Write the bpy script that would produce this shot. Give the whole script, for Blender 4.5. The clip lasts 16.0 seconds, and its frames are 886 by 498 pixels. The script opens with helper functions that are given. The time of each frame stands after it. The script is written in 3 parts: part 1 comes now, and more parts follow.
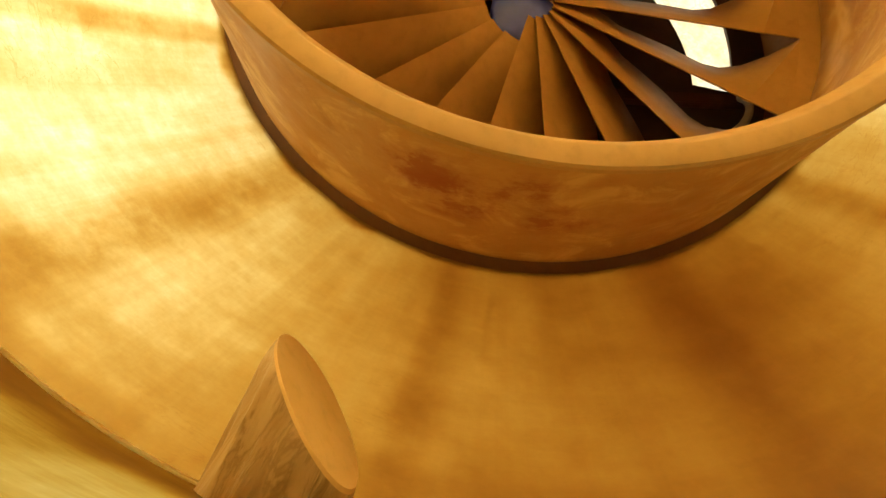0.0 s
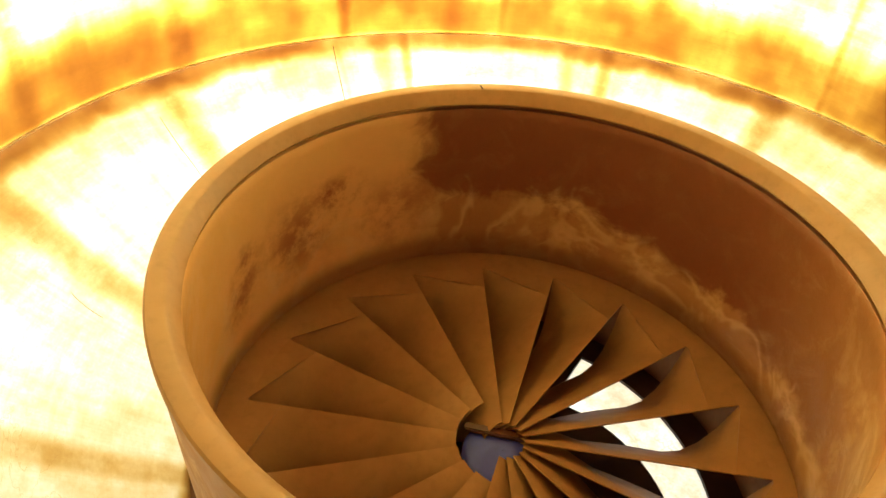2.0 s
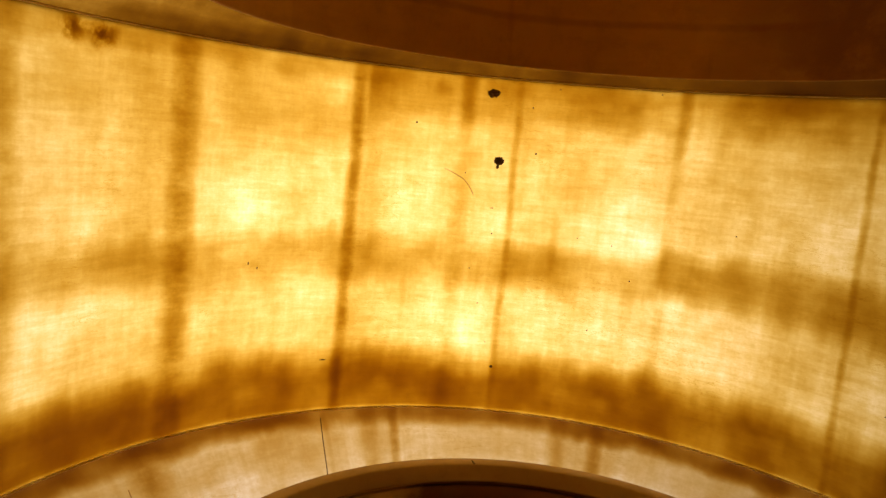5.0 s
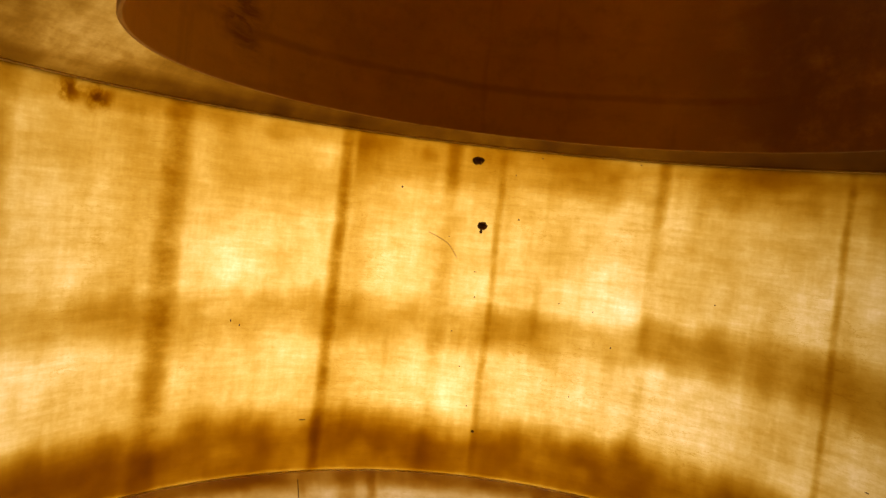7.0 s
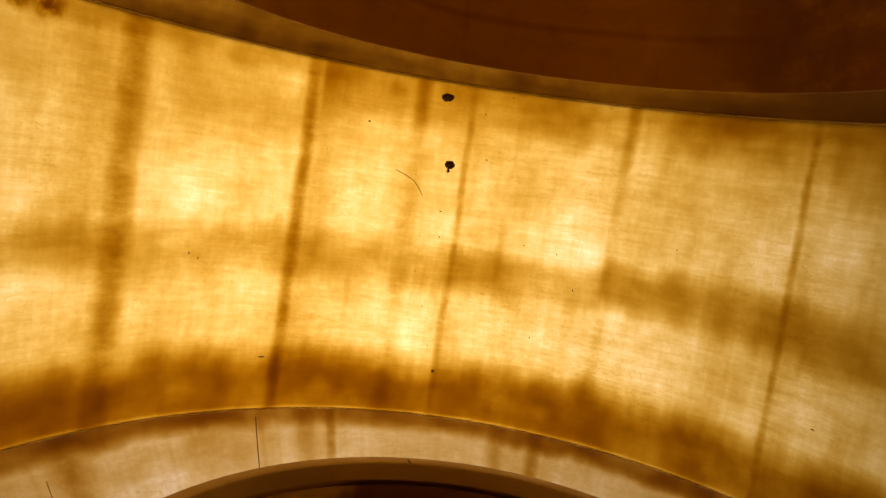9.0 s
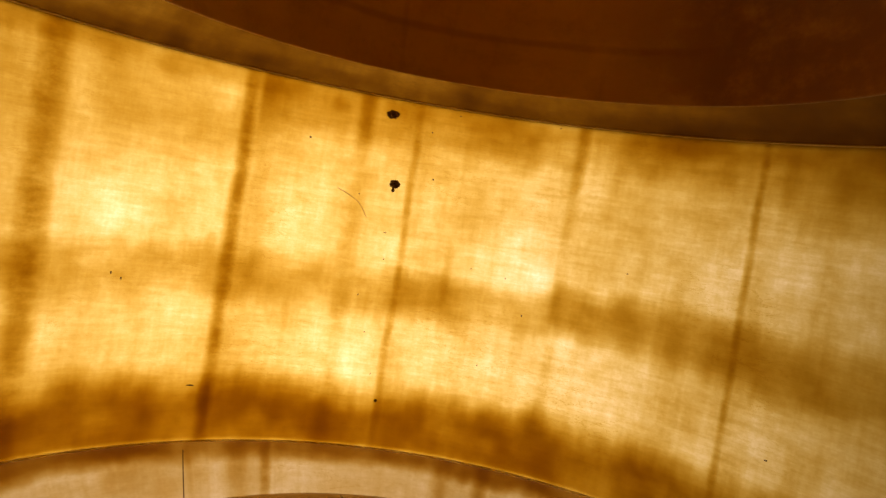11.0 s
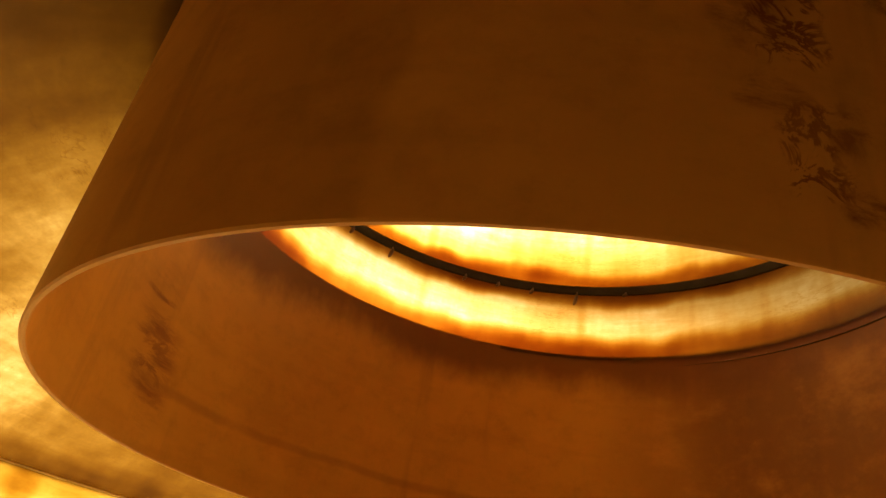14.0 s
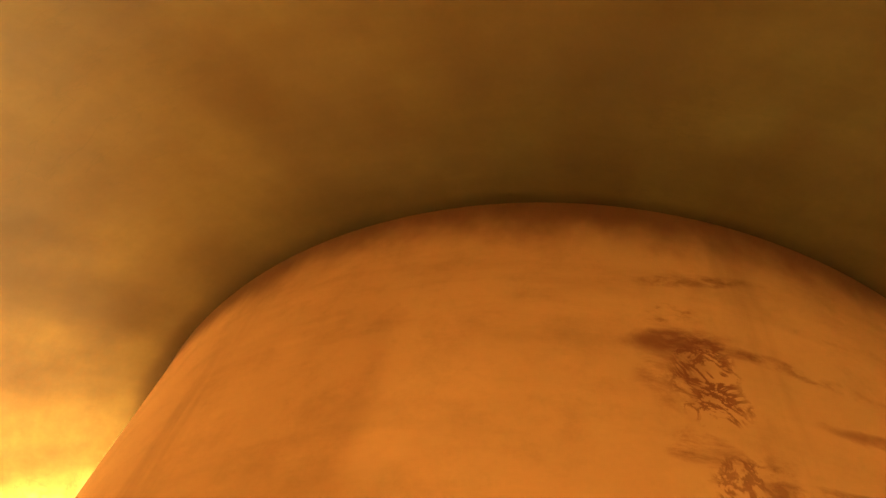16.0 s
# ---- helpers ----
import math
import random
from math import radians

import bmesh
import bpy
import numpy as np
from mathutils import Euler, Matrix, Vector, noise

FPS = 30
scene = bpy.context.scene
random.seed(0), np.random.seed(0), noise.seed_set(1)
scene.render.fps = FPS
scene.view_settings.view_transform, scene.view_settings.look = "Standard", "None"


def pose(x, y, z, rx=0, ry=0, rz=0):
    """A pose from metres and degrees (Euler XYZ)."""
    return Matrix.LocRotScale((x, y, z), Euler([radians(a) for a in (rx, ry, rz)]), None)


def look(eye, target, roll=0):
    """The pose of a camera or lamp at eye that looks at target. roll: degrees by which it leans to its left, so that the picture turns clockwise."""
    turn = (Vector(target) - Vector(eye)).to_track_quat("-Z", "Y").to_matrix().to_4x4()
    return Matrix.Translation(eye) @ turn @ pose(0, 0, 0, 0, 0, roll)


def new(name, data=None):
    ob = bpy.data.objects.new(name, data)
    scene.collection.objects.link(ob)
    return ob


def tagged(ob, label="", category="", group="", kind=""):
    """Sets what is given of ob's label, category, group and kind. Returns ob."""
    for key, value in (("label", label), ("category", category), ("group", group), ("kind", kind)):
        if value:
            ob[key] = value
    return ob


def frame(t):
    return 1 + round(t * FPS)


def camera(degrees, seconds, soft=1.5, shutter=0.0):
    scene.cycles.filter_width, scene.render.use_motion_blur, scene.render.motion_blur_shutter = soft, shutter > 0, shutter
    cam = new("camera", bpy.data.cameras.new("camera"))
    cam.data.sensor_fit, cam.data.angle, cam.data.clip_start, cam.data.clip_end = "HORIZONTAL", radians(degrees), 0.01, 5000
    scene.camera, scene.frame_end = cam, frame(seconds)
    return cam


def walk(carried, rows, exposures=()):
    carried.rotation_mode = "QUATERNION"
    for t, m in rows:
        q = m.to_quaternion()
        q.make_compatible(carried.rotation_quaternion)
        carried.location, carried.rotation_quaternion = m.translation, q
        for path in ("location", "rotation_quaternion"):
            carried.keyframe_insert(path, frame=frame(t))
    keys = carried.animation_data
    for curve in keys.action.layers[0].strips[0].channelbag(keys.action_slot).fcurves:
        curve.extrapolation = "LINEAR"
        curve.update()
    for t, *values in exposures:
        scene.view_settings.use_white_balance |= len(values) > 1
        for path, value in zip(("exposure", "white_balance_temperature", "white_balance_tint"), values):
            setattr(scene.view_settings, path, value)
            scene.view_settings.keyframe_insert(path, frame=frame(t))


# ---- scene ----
cam = camera(63.91, 16.0, soft=1.5)
PATH = [
    (0, pose(0.2945, -0.4419, 0.4516, 16.943, -2.490, 47.791)),
    (0.5, pose(0.2944, -0.4412, 0.4510, 25.985, -2.735, 47.063)),
    (1, pose(0.2922, -0.4337, 0.4467, 35.327, -3.326, 47.205)),
    (1.5, pose(0.3042, -0.4321, 0.4402, 44.756, -3.179, 47.388)),
    (2, pose(0.3009, -0.4304, 0.4441, 51.599, -3.707, 47.108)),
    (2.5, pose(0.2944, -0.4285, 0.4392, 56.700, -4.449, 46.543)),
    (3, pose(0.2901, -0.4316, 0.4383, 63.224, -4.288, 46.102)),
    (3.5, pose(0.2887, -0.4300, 0.4369, 66.563, -4.031, 46.280)),
    (4, pose(0.3016, -0.4255, 0.4330, 66.521, -4.133, 47.247)),
    (4.5, pose(0.2899, -0.4371, 0.4333, 72.020, -5.326, 46.971)),
    (5, pose(0.2771, -0.4298, 0.4356, 81.149, -5.135, 45.812)),
    (7.5, pose(0.3244, -0.4090, 0.4327, 86.535, -6.347, 46.886)),
    (8, pose(0.2933, -0.4275, 0.4180, 82.345, -7.490, 43.492)),
    (8.5, pose(0.2851, -0.4315, 0.4104, 82.698, -8.092, 42.644)),
    (11, pose(0.2806, -0.3715, 0.3918, 86.365, -9.050, 39.352)),
    (11.5, pose(0.2647, -0.3755, 0.4063, 88.763, -9.195, 38.601)),
    (12, pose(0.2614, -0.3768, 0.4068, 95.951, -9.107, 38.250)),
    (12.5, pose(0.2431, -0.3794, 0.4136, 102.628, -9.190, 37.244)),
    (13, pose(0.2286, -0.3839, 0.4150, 108.714, -8.703, 36.505)),
    (13.5, pose(0.2200, -0.3838, 0.4172, 116.0, -8.95, 35.4)),
    (14, pose(0.2179, -0.3861, 0.4174, 121.028, -9.155, 35.135)),
    (14.5, pose(0.2332, -0.3824, 0.4130, 127.325, -8.430, 36.435)),
    (15.2, pose(0.2328, -0.3854, 0.4126, 137.070, -8.215, 34.893)),
    (15.6, pose(0.2280, -0.3982, 0.4117, 140.540, -7.169, 34.610)),
    (16, pose(0.2340, -0.3936, 0.4067, 148.767, -8.150, 34.068)),
]
EXPOSURES = [(0, 3.4, 5500, 1), (1, 3.6, 5250, 6), (1.5, 3.5, 5150, 8), (2, 3.2, 4750, 7), (3, 2.3, 4550, 10), (3.5, 1.8, 4900, 13), (4, 1.27, 5650, 18), (4.5, 0.97, 6300, 23), (5, 0.73, 7250, 27), (8, 0.46, 7800, 30),
             (12.5, 0.63, 7500, 34), (13, 0.83, 7450, 36), (13.6, 1.45, 7050, 32), (14, 1.95, 6400, 24), (14.5, 2.72, 5500, 14), (15.2, 3.75, 4900, 9), (16, 4.85, 4750, 5)]
walk(cam, PATH, EXPOSURES)

# sizes of the vessel, in metres
WALL_X = -0.0199
WALL_Y = 0.0071
WALL_R = 0.6000
WALL_TOP_R = 0.5729
WALL_H = 0.5346
LOW_R = 0.3385
LOW_RI = 0.3215
LOW_TOP = 0.0474
LOW_LINE = 0.0224
VANE_R = 0.3225
VANE_Z = -0.2092
BASE_R = 0.3294
BASE_Z = -0.2114
UP_X = -0.0035
UP_Y = -0.0002
UP_R = 0.2918
UP_Z = 0.5190
UP_RT = 0.2954
UP_TOP = 0.7272
RING_R = 0.2548
RING_Z = 0.7257
JOINT_R = 0.2980
JOINT_Z = 0.8156

# ---- light ----
SUN_AZ, SUN_EL = radians(154), radians(28)
world = bpy.data.worlds.new("sky")
scene.world = world
world.use_nodes = True
wn, wl = world.node_tree.nodes, world.node_tree.links
sky = wn.new("ShaderNodeTexSky")
sky.sky_type, sky.sun_disc = "NISHITA", False
sky.dust_density, sky.ozone_density = 6.0, 0.5
sky.sun_elevation, sky.sun_rotation = SUN_EL, radians(90) - SUN_AZ
wn["Background"].inputs["Strength"].default_value = 0.045
wl.new(sky.outputs["Color"], wn["Background"].inputs["Color"])
sun = new("sun", bpy.data.lights.new("sun", "SUN"))
sun.data.energy, sun.data.angle, sun.data.color = 5.0, radians(70), (1.0, 0.93, 0.82)
sun_from = Vector((math.cos(SUN_AZ) * math.cos(SUN_EL), math.sin(SUN_AZ) * math.cos(SUN_EL), math.sin(SUN_EL)))
sun.matrix_world = look(sun_from * 20, (0, 0, 0))


# ---- materials ----
class Nodes:
    """Short names for the nodes of one material."""

    def __init__(self, name):
        self.m = bpy.data.materials.new(name)
        self.m.use_nodes = True
        self.n, self.l = self.m.node_tree.nodes, self.m.node_tree.links
        self.n.clear()
        self.out = self.n.new("ShaderNodeOutputMaterial")
        self.co = self.n.new("ShaderNodeTexCoord").outputs["Object"]

    def put(self, socket, value):
        if isinstance(value, bpy.types.NodeSocket):
            self.l.new(value, socket)
        else:
            socket.default_value = value

    def math(self, op, a, b=0.0, c=0.0):
        node = self.n.new("ShaderNodeMath")
        node.operation = op
        for k, v in enumerate((a, b, c)):
            self.put(node.inputs[k], v)
        return node.outputs[0]

    def noise(self, scale, detail=4, rough=0.55, co=None, warp=0.0):
        node = self.n.new("ShaderNodeTexNoise")
        node.inputs["Scale"].default_value, node.inputs["Detail"].default_value = scale, detail
        node.inputs["Roughness"].default_value, node.inputs["Distortion"].default_value = rough, warp
        self.l.new(co or self.co, node.inputs["Vector"])
        return node.outputs["Fac"]

    def stretch(self, sx, sy, sz, co=None):
        node = self.n.new("ShaderNodeMapping")
        node.inputs["Scale"].default_value = (sx, sy, sz)
        self.l.new(co or self.co, node.inputs["Vector"])
        return node.outputs[0]

    def step(self, v, lo, hi, a=0.0, b=1.0):
        node = self.n.new("ShaderNodeMapRange")
        node.interpolation_type = "SMOOTHSTEP"
        self.put(node.inputs["Value"], v)
        for k, x in zip(("From Min", "From Max", "To Min", "To Max"), (lo, hi, a, b)):
            node.inputs[k].default_value = x
        return node.outputs["Result"]

    def mix(self, f, a, b):
        node = self.n.new("ShaderNodeMix")
        node.data_type = "RGBA"
        self.put(node.inputs["Factor"], f)
        for k, v in ((6, a), (7, b)):
            self.put(node.inputs[k], (*v, 1) if isinstance(v, tuple) else v)
        return node.outputs[2]

    def bump(self, h, strength, dist=0.002):
        node = self.n.new("ShaderNodeBump")
        node.inputs["Strength"].default_value, node.inputs["Distance"].default_value = strength, dist
        self.l.new(h, node.inputs["Height"])
        return node.outputs[0]

    def polar(self, cx, cy):
        """Angle round an upright axis in degrees, 0 to 360, height, and the point unrolled."""
        sep = self.n.new("ShaderNodeSeparateXYZ")
        self.l.new(self.co, sep.inputs[0])
        x, y = self.math("SUBTRACT", sep.outputs[0], cx), self.math("SUBTRACT", sep.outputs[1], cy)
        a = self.math("MULTIPLY", self.math("ARCTAN2", y, x), 180 / math.pi)
        a = self.math("FLOORED_MODULO", a, 360.0)
        return a, sep.outputs[2]

    def near(self, x, y, z, r):
        """1 at a place, falling to 0 at the distance r."""
        node = self.n.new("ShaderNodeVectorMath")
        node.operation = "DISTANCE"
        self.l.new(self.co, node.inputs[0])
        node.inputs[1].default_value = (x, y, z)
        return self.step(node.outputs["Value"], r, 0.0)

    def shader(self, kind, **inputs):
        node = self.n.new("ShaderNodeBsdf" + kind)
        for k, v in inputs.items():
            self.put(node.inputs[k.replace("_", " ")], v)
        return node.outputs[0]

    def blend(self, f, a, b):
        node = self.n.new("ShaderNodeMixShader")
        self.put(node.inputs[0], f)
        self.l.new(a, node.inputs[1])
        self.l.new(b, node.inputs[2])
        return node.outputs[0]

    def done(self, s):
        self.l.new(s, self.out.inputs["Surface"])
        return self.m


def laminate(name, cx, cy, stripes=(), bands=(), spots=(), base=1.5, tint=(0.70, 0.582, 0.265), share=0.74, ragged=0.03, grain=1.0, rays=0.0, skins=((0.36, 0.18, 0.04), (0.44, 0.24, 0.06))):
    """Translucent glass-fibre laminate. stripes: (angle, half width, layers) of upright strips, the widest of which put
    lit and dim sides into the thickness; bands: (height, half width, layers) of strips that run round; the more layers,
    the less and the browner the light that comes through."""
    k = Nodes(name)
    a, z = k.polar(cx, cy)
    wob = k.noise(9, 3)
    a = k.math("ADD", a, k.math("MULTIPLY", k.math("SUBTRACT", wob, 0.5), 0.9))
    zz = k.math("ADD", z, k.math("MULTIPLY", k.math("SUBTRACT", k.noise(8, 3, 0.5, k.stretch(2.4, 2.4, 0.5)), 0.5), ragged))
    d = k.step(k.noise(6, 5, 0.62), 0.3, 0.75, base - 0.45 * grain, base + 0.65 * grain)
    weave = k.math("ADD", k.noise(9, 5, 0.65, k.stretch(1, 1, 6)), k.noise(11, 5, 0.65, k.stretch(4, 4, 0.6)))
    d = k.math("ADD", d, k.math("MULTIPLY", k.math("SUBTRACT", weave, 1.0), 0.8 * grain))
    d = k.math("ADD", d, k.math("MULTIPLY", k.math("SUBTRACT", k.noise(17, 4, 0.6), 0.5), 1.3 * grain))
    d = k.math("ADD", d, k.math("MULTIPLY", k.math("SUBTRACT", k.noise(130, 2), 0.5), 0.35))
    d = k.math("ADD", d, k.math("MULTIPLY", k.math("SUBTRACT", k.noise(22, 5, 0.7, k.stretch(1, 1, 7)), 0.5), 0.9 * grain))
    plaid = k.math("ADD", k.noise(26, 3, 0.6, k.stretch(0.5, 0.5, 7)), k.noise(15, 3, 0.6, k.stretch(5, 5, 0.3)))
    d = k.math("ADD", d, k.math("MULTIPLY", k.math("SUBTRACT", plaid, 1.0), 0.55 * grain))
    d = k.math("ADD", d, k.math("MULTIPLY", k.math("SUBTRACT", k.noise(260, 2, 0.6, k.stretch(1, 1, 1.8)), 0.5), 0.4 * grain))
    worn = k.step(k.noise(16, 5, 0.7, k.stretch(0.8, 0.8, 1.6)), 0.32, 0.66, 0.55, 1.25)
    threads = k.step(k.math("ABSOLUTE", k.math("SUBTRACT", k.noise(14, 4, 0.6, k.stretch(1, 1, 5), 0.5), 0.5)), 0.012, 0.0, 0.0, 0.5)
    d = k.math("ADD", d, k.math("MULTIPLY", threads, k.step(k.noise(5, 3), 0.48, 0.62, 0.0, grain)))
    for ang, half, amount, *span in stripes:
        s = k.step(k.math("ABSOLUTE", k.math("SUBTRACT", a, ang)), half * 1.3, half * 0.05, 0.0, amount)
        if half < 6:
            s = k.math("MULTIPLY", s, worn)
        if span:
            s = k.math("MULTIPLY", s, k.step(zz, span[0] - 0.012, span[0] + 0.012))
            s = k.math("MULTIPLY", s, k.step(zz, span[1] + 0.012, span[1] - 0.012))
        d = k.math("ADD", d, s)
    blot = k.step(k.noise(7, 3), 0.3, 0.65, 0.55, 1.15)
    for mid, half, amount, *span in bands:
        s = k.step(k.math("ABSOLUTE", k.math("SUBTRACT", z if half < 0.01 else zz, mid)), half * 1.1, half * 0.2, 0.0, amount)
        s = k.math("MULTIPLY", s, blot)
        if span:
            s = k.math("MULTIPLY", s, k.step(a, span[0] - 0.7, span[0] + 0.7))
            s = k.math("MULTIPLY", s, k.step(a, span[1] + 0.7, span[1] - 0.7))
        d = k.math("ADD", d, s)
    patchy = k.step(k.noise(42, 5, 0.7), 0.38, 0.62, 0.15, 1.5)
    for x, y, h, r, amount in spots:
        d = k.math("ADD", d, k.math("MULTIPLY", k.math("MULTIPLY", k.near(x, y, h, r), patchy if r < 0.03 else 1.0), amount))
    if rays:
        flat = k.n.new("ShaderNodeVectorMath")
        flat.operation = "NORMALIZE"
        k.l.new(k.stretch(1, 1, 0), flat.inputs[0])
        d = k.math("ADD", d, k.math("MULTIPLY", k.math("SUBTRACT", k.noise(17, 5, 0.65, flat.outputs[0]), 0.5), rays))
    d = k.math("MAXIMUM", d, 0.15)
    rgb = k.n.new("ShaderNodeCombineColor")
    for i, c in enumerate(tint):
        k.put(rgb.inputs[i], k.math("POWER", c, d))
    through_light = k.shader("Translucent", Color=rgb.outputs[0])
    skin = k.mix(k.step(k.noise(18, 5), 0.35, 0.7), *skins)
    nrm = k.bump(weave, 0.25, 0.0015)
    body = k.shader("Diffuse", Color=skin, Normal=nrm)
    gloss = k.shader("Glossy", Color=(1, 1, 1, 1), Roughness=0.42, Normal=nrm)
    return k.done(k.blend(0.014, k.blend(share, body, through_light), gloss))


def gelcoat(name):
    """The clear outer coat: light passes, a little is mirrored."""
    k = Nodes(name)
    return k.done(k.blend(0.04, k.shader("Transparent", Color=(0.96, 0.95, 0.92, 1)), k.shader("Glossy", Color=(1, 1, 1, 1), Roughness=0.25)))


def solid(name, col_a, col_b, scale=8, rough=0.5, stains=(), stain=(0.22, 0.06, 0.012), relief=0.2, pale=()):
    """Opaque resin or metal with blotches; stains: (x, y, z, radius, strength) of spilled resin; pale: bare patches."""
    k = Nodes(name)
    big = k.step(k.noise(scale, 5, 0.6), 0.3, 0.72)
    c = k.mix(big, col_a, col_b)
    c = k.mix(k.step(k.noise(scale * 9, 4), 0.45, 0.8, 0.0, 0.35), c, tuple(v * 0.72 for v in col_a))
    cuts = k.noise(26, 6, 0.62, None, 0.6)
    for x, y, z, r, s in stains:
        f = k.math("MULTIPLY", k.near(x, y, z, r), k.step(cuts, 0.44, 0.60, 0.0, 1.6))
        c = k.mix(k.math("MINIMUM", k.math("MULTIPLY", f, s), 1.0), c, stain)
    for x, y, z, r, s in pale:
        f = k.math("MULTIPLY", k.near(x, y, z, r), k.step(cuts, 0.42, 0.52, 0.2, 1.6))
        c = k.mix(k.math("MINIMUM", k.math("MULTIPLY", f, s), 1.0), c, (0.78, 0.60, 0.34))
    nrm = k.bump(k.math("ADD", k.noise(scale * 5, 5), k.math("MULTIPLY", cuts, 0.6)), relief, 0.002)
    s = k.n.new("ShaderNodeBsdfPrincipled")
    k.put(s.inputs["Base Color"], c)
    k.put(s.inputs["Roughness"], k.step(k.noise(scale * 3), 0.2, 0.8, rough - 0.08, rough + 0.12))
    k.l.new(nrm, s.inputs["Normal"])
    return k.done(s.outputs[0])


# ---- small tools ----
def part(name, bm, mat, parent=None, label="", smooth=True):
    me = bpy.data.meshes.new(name)
    bmesh.ops.recalc_face_normals(bm, faces=bm.faces[:])
    bm.to_mesh(me)
    bm.free()
    for m in mat if isinstance(mat, (list, tuple)) else (mat,):
        me.materials.append(m)
    for p in me.polygons:
        p.use_smooth = smooth
    if smooth:
        me.set_sharp_from_angle(angle=radians(38))
    ob = new(name, me)
    ob.parent = parent
    return tagged(ob, label)


def turned(profile, cx=0.0, cy=0.0, n=160, slots=None):
    """A closed profile of (radius, height) turned round an upright axis. slots: a material slot for each edge."""
    bm = bmesh.new()
    m = len(profile)
    rings = []
    for j, (r, z) in enumerate(profile):
        x, y = (cx[j], cy[j]) if isinstance(cx, list) else (cx, cy)
        rings.append([bm.verts.new((x + r * math.cos(2 * math.pi * i / n), y + r * math.sin(2 * math.pi * i / n), z)) for i in range(n)])
    for j in range(m):
        for i in range(n):
            f = bm.faces.new((rings[j][i], rings[j][(i + 1) % n], rings[(j + 1) % m][(i + 1) % n], rings[(j + 1) % m][i]))
            if slots:
                f.material_index = slots[j]
    return bm


def shell(inner, thick, cx, cy):
    """A turned shell from its inside profile, running upward, with the coat outside. Gives the bmesh; slot 0 inside, 1 coat."""
    outer = []
    for j, (r, z) in enumerate(inner):
        a, b = inner[max(j - 1, 0)], inner[min(j + 1, len(inner) - 1)]
        t = Vector((b[0] - a[0], b[1] - a[1])).normalized()
        outer.append((r + t.y * thick, z - t.x * thick))
    prof = list(inner) + outer[::-1]
    n = len(inner)
    if isinstance(cx, list):
        cx, cy = cx + cx[::-1], cy + cy[::-1]
    return turned(prof, cx, cy, 192, [0] * (n - 1) + [1] * (n + 1))


def arc(p, q, bulge, n=10):
    """Points from p to q, bowed sideways by bulge."""
    p, q = Vector(p), Vector(q)
    side = Vector((q.y - p.y, p.x - q.x)).normalized()
    return [tuple(p.lerp(q, i / n) + side * bulge * 4 * (i / n) * (1 - i / n)) for i in range(n + 1)]


# ---- ground outside ----
k = Nodes("concrete")
c = k.mix(k.step(k.noise(0.8, 6), 0.3, 0.7), (0.26, 0.24, 0.20), (0.36, 0.34, 0.29))
k_s = k.n.new("ShaderNodeBsdfPrincipled")
k.put(k_s.inputs["Base Color"], c)
k_s.inputs["Roughness"].default_value = 0.85
CONCRETE = k.done(k_s.outputs[0])
# ground out of view, added to bounce light up through the floor
bm = bmesh.new()
bmesh.ops.create_circle(bm, cap_ends=True, segments=64, radius=400)
bmesh.ops.translate(bm, verts=bm.verts, vec=(0, 0, -1.3))
tagged(part("ground", bm, CONCRETE), "unseen pale concrete ground, added to bounce light up", "ground", kind="structure")

# ---- the vessel's shell ----
GEL = gelcoat("clear_gelcoat")
# (288, 42) dims the near side, (95, 34) lifts the right: light as thickness
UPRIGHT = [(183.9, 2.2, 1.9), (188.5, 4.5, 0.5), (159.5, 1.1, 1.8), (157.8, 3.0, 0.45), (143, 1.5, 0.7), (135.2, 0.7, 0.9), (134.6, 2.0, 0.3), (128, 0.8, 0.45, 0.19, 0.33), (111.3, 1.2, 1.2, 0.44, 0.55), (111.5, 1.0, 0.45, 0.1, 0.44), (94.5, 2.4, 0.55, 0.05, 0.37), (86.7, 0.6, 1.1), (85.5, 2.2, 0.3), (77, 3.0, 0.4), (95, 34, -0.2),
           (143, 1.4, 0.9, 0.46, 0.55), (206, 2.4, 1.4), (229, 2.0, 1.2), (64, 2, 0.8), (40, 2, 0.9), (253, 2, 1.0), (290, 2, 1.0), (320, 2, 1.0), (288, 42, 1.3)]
# the negative band at the foot paints the bright line along the seam
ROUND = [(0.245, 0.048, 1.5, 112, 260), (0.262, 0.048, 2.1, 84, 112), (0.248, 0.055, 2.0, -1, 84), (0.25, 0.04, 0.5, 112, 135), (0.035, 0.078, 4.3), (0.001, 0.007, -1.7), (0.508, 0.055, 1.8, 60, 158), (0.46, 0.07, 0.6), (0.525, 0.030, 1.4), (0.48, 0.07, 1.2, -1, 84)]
WALL_SPOTS = [(-0.565, -0.173, 0.519, 0.024, 3.0), (-0.575, -0.138, 0.516, 0.024, 3.4), (-0.463, 0.412, 0.40, 0.05, -0.3), (-0.50, 0.36, 0.13, 0.09, -0.7), (-0.40, 0.47, 0.15, 0.10, -0.5), (-0.38, 0.49, 0.485, 0.035, 1.2)]
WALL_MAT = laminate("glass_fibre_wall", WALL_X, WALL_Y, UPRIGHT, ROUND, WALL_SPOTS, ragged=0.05)
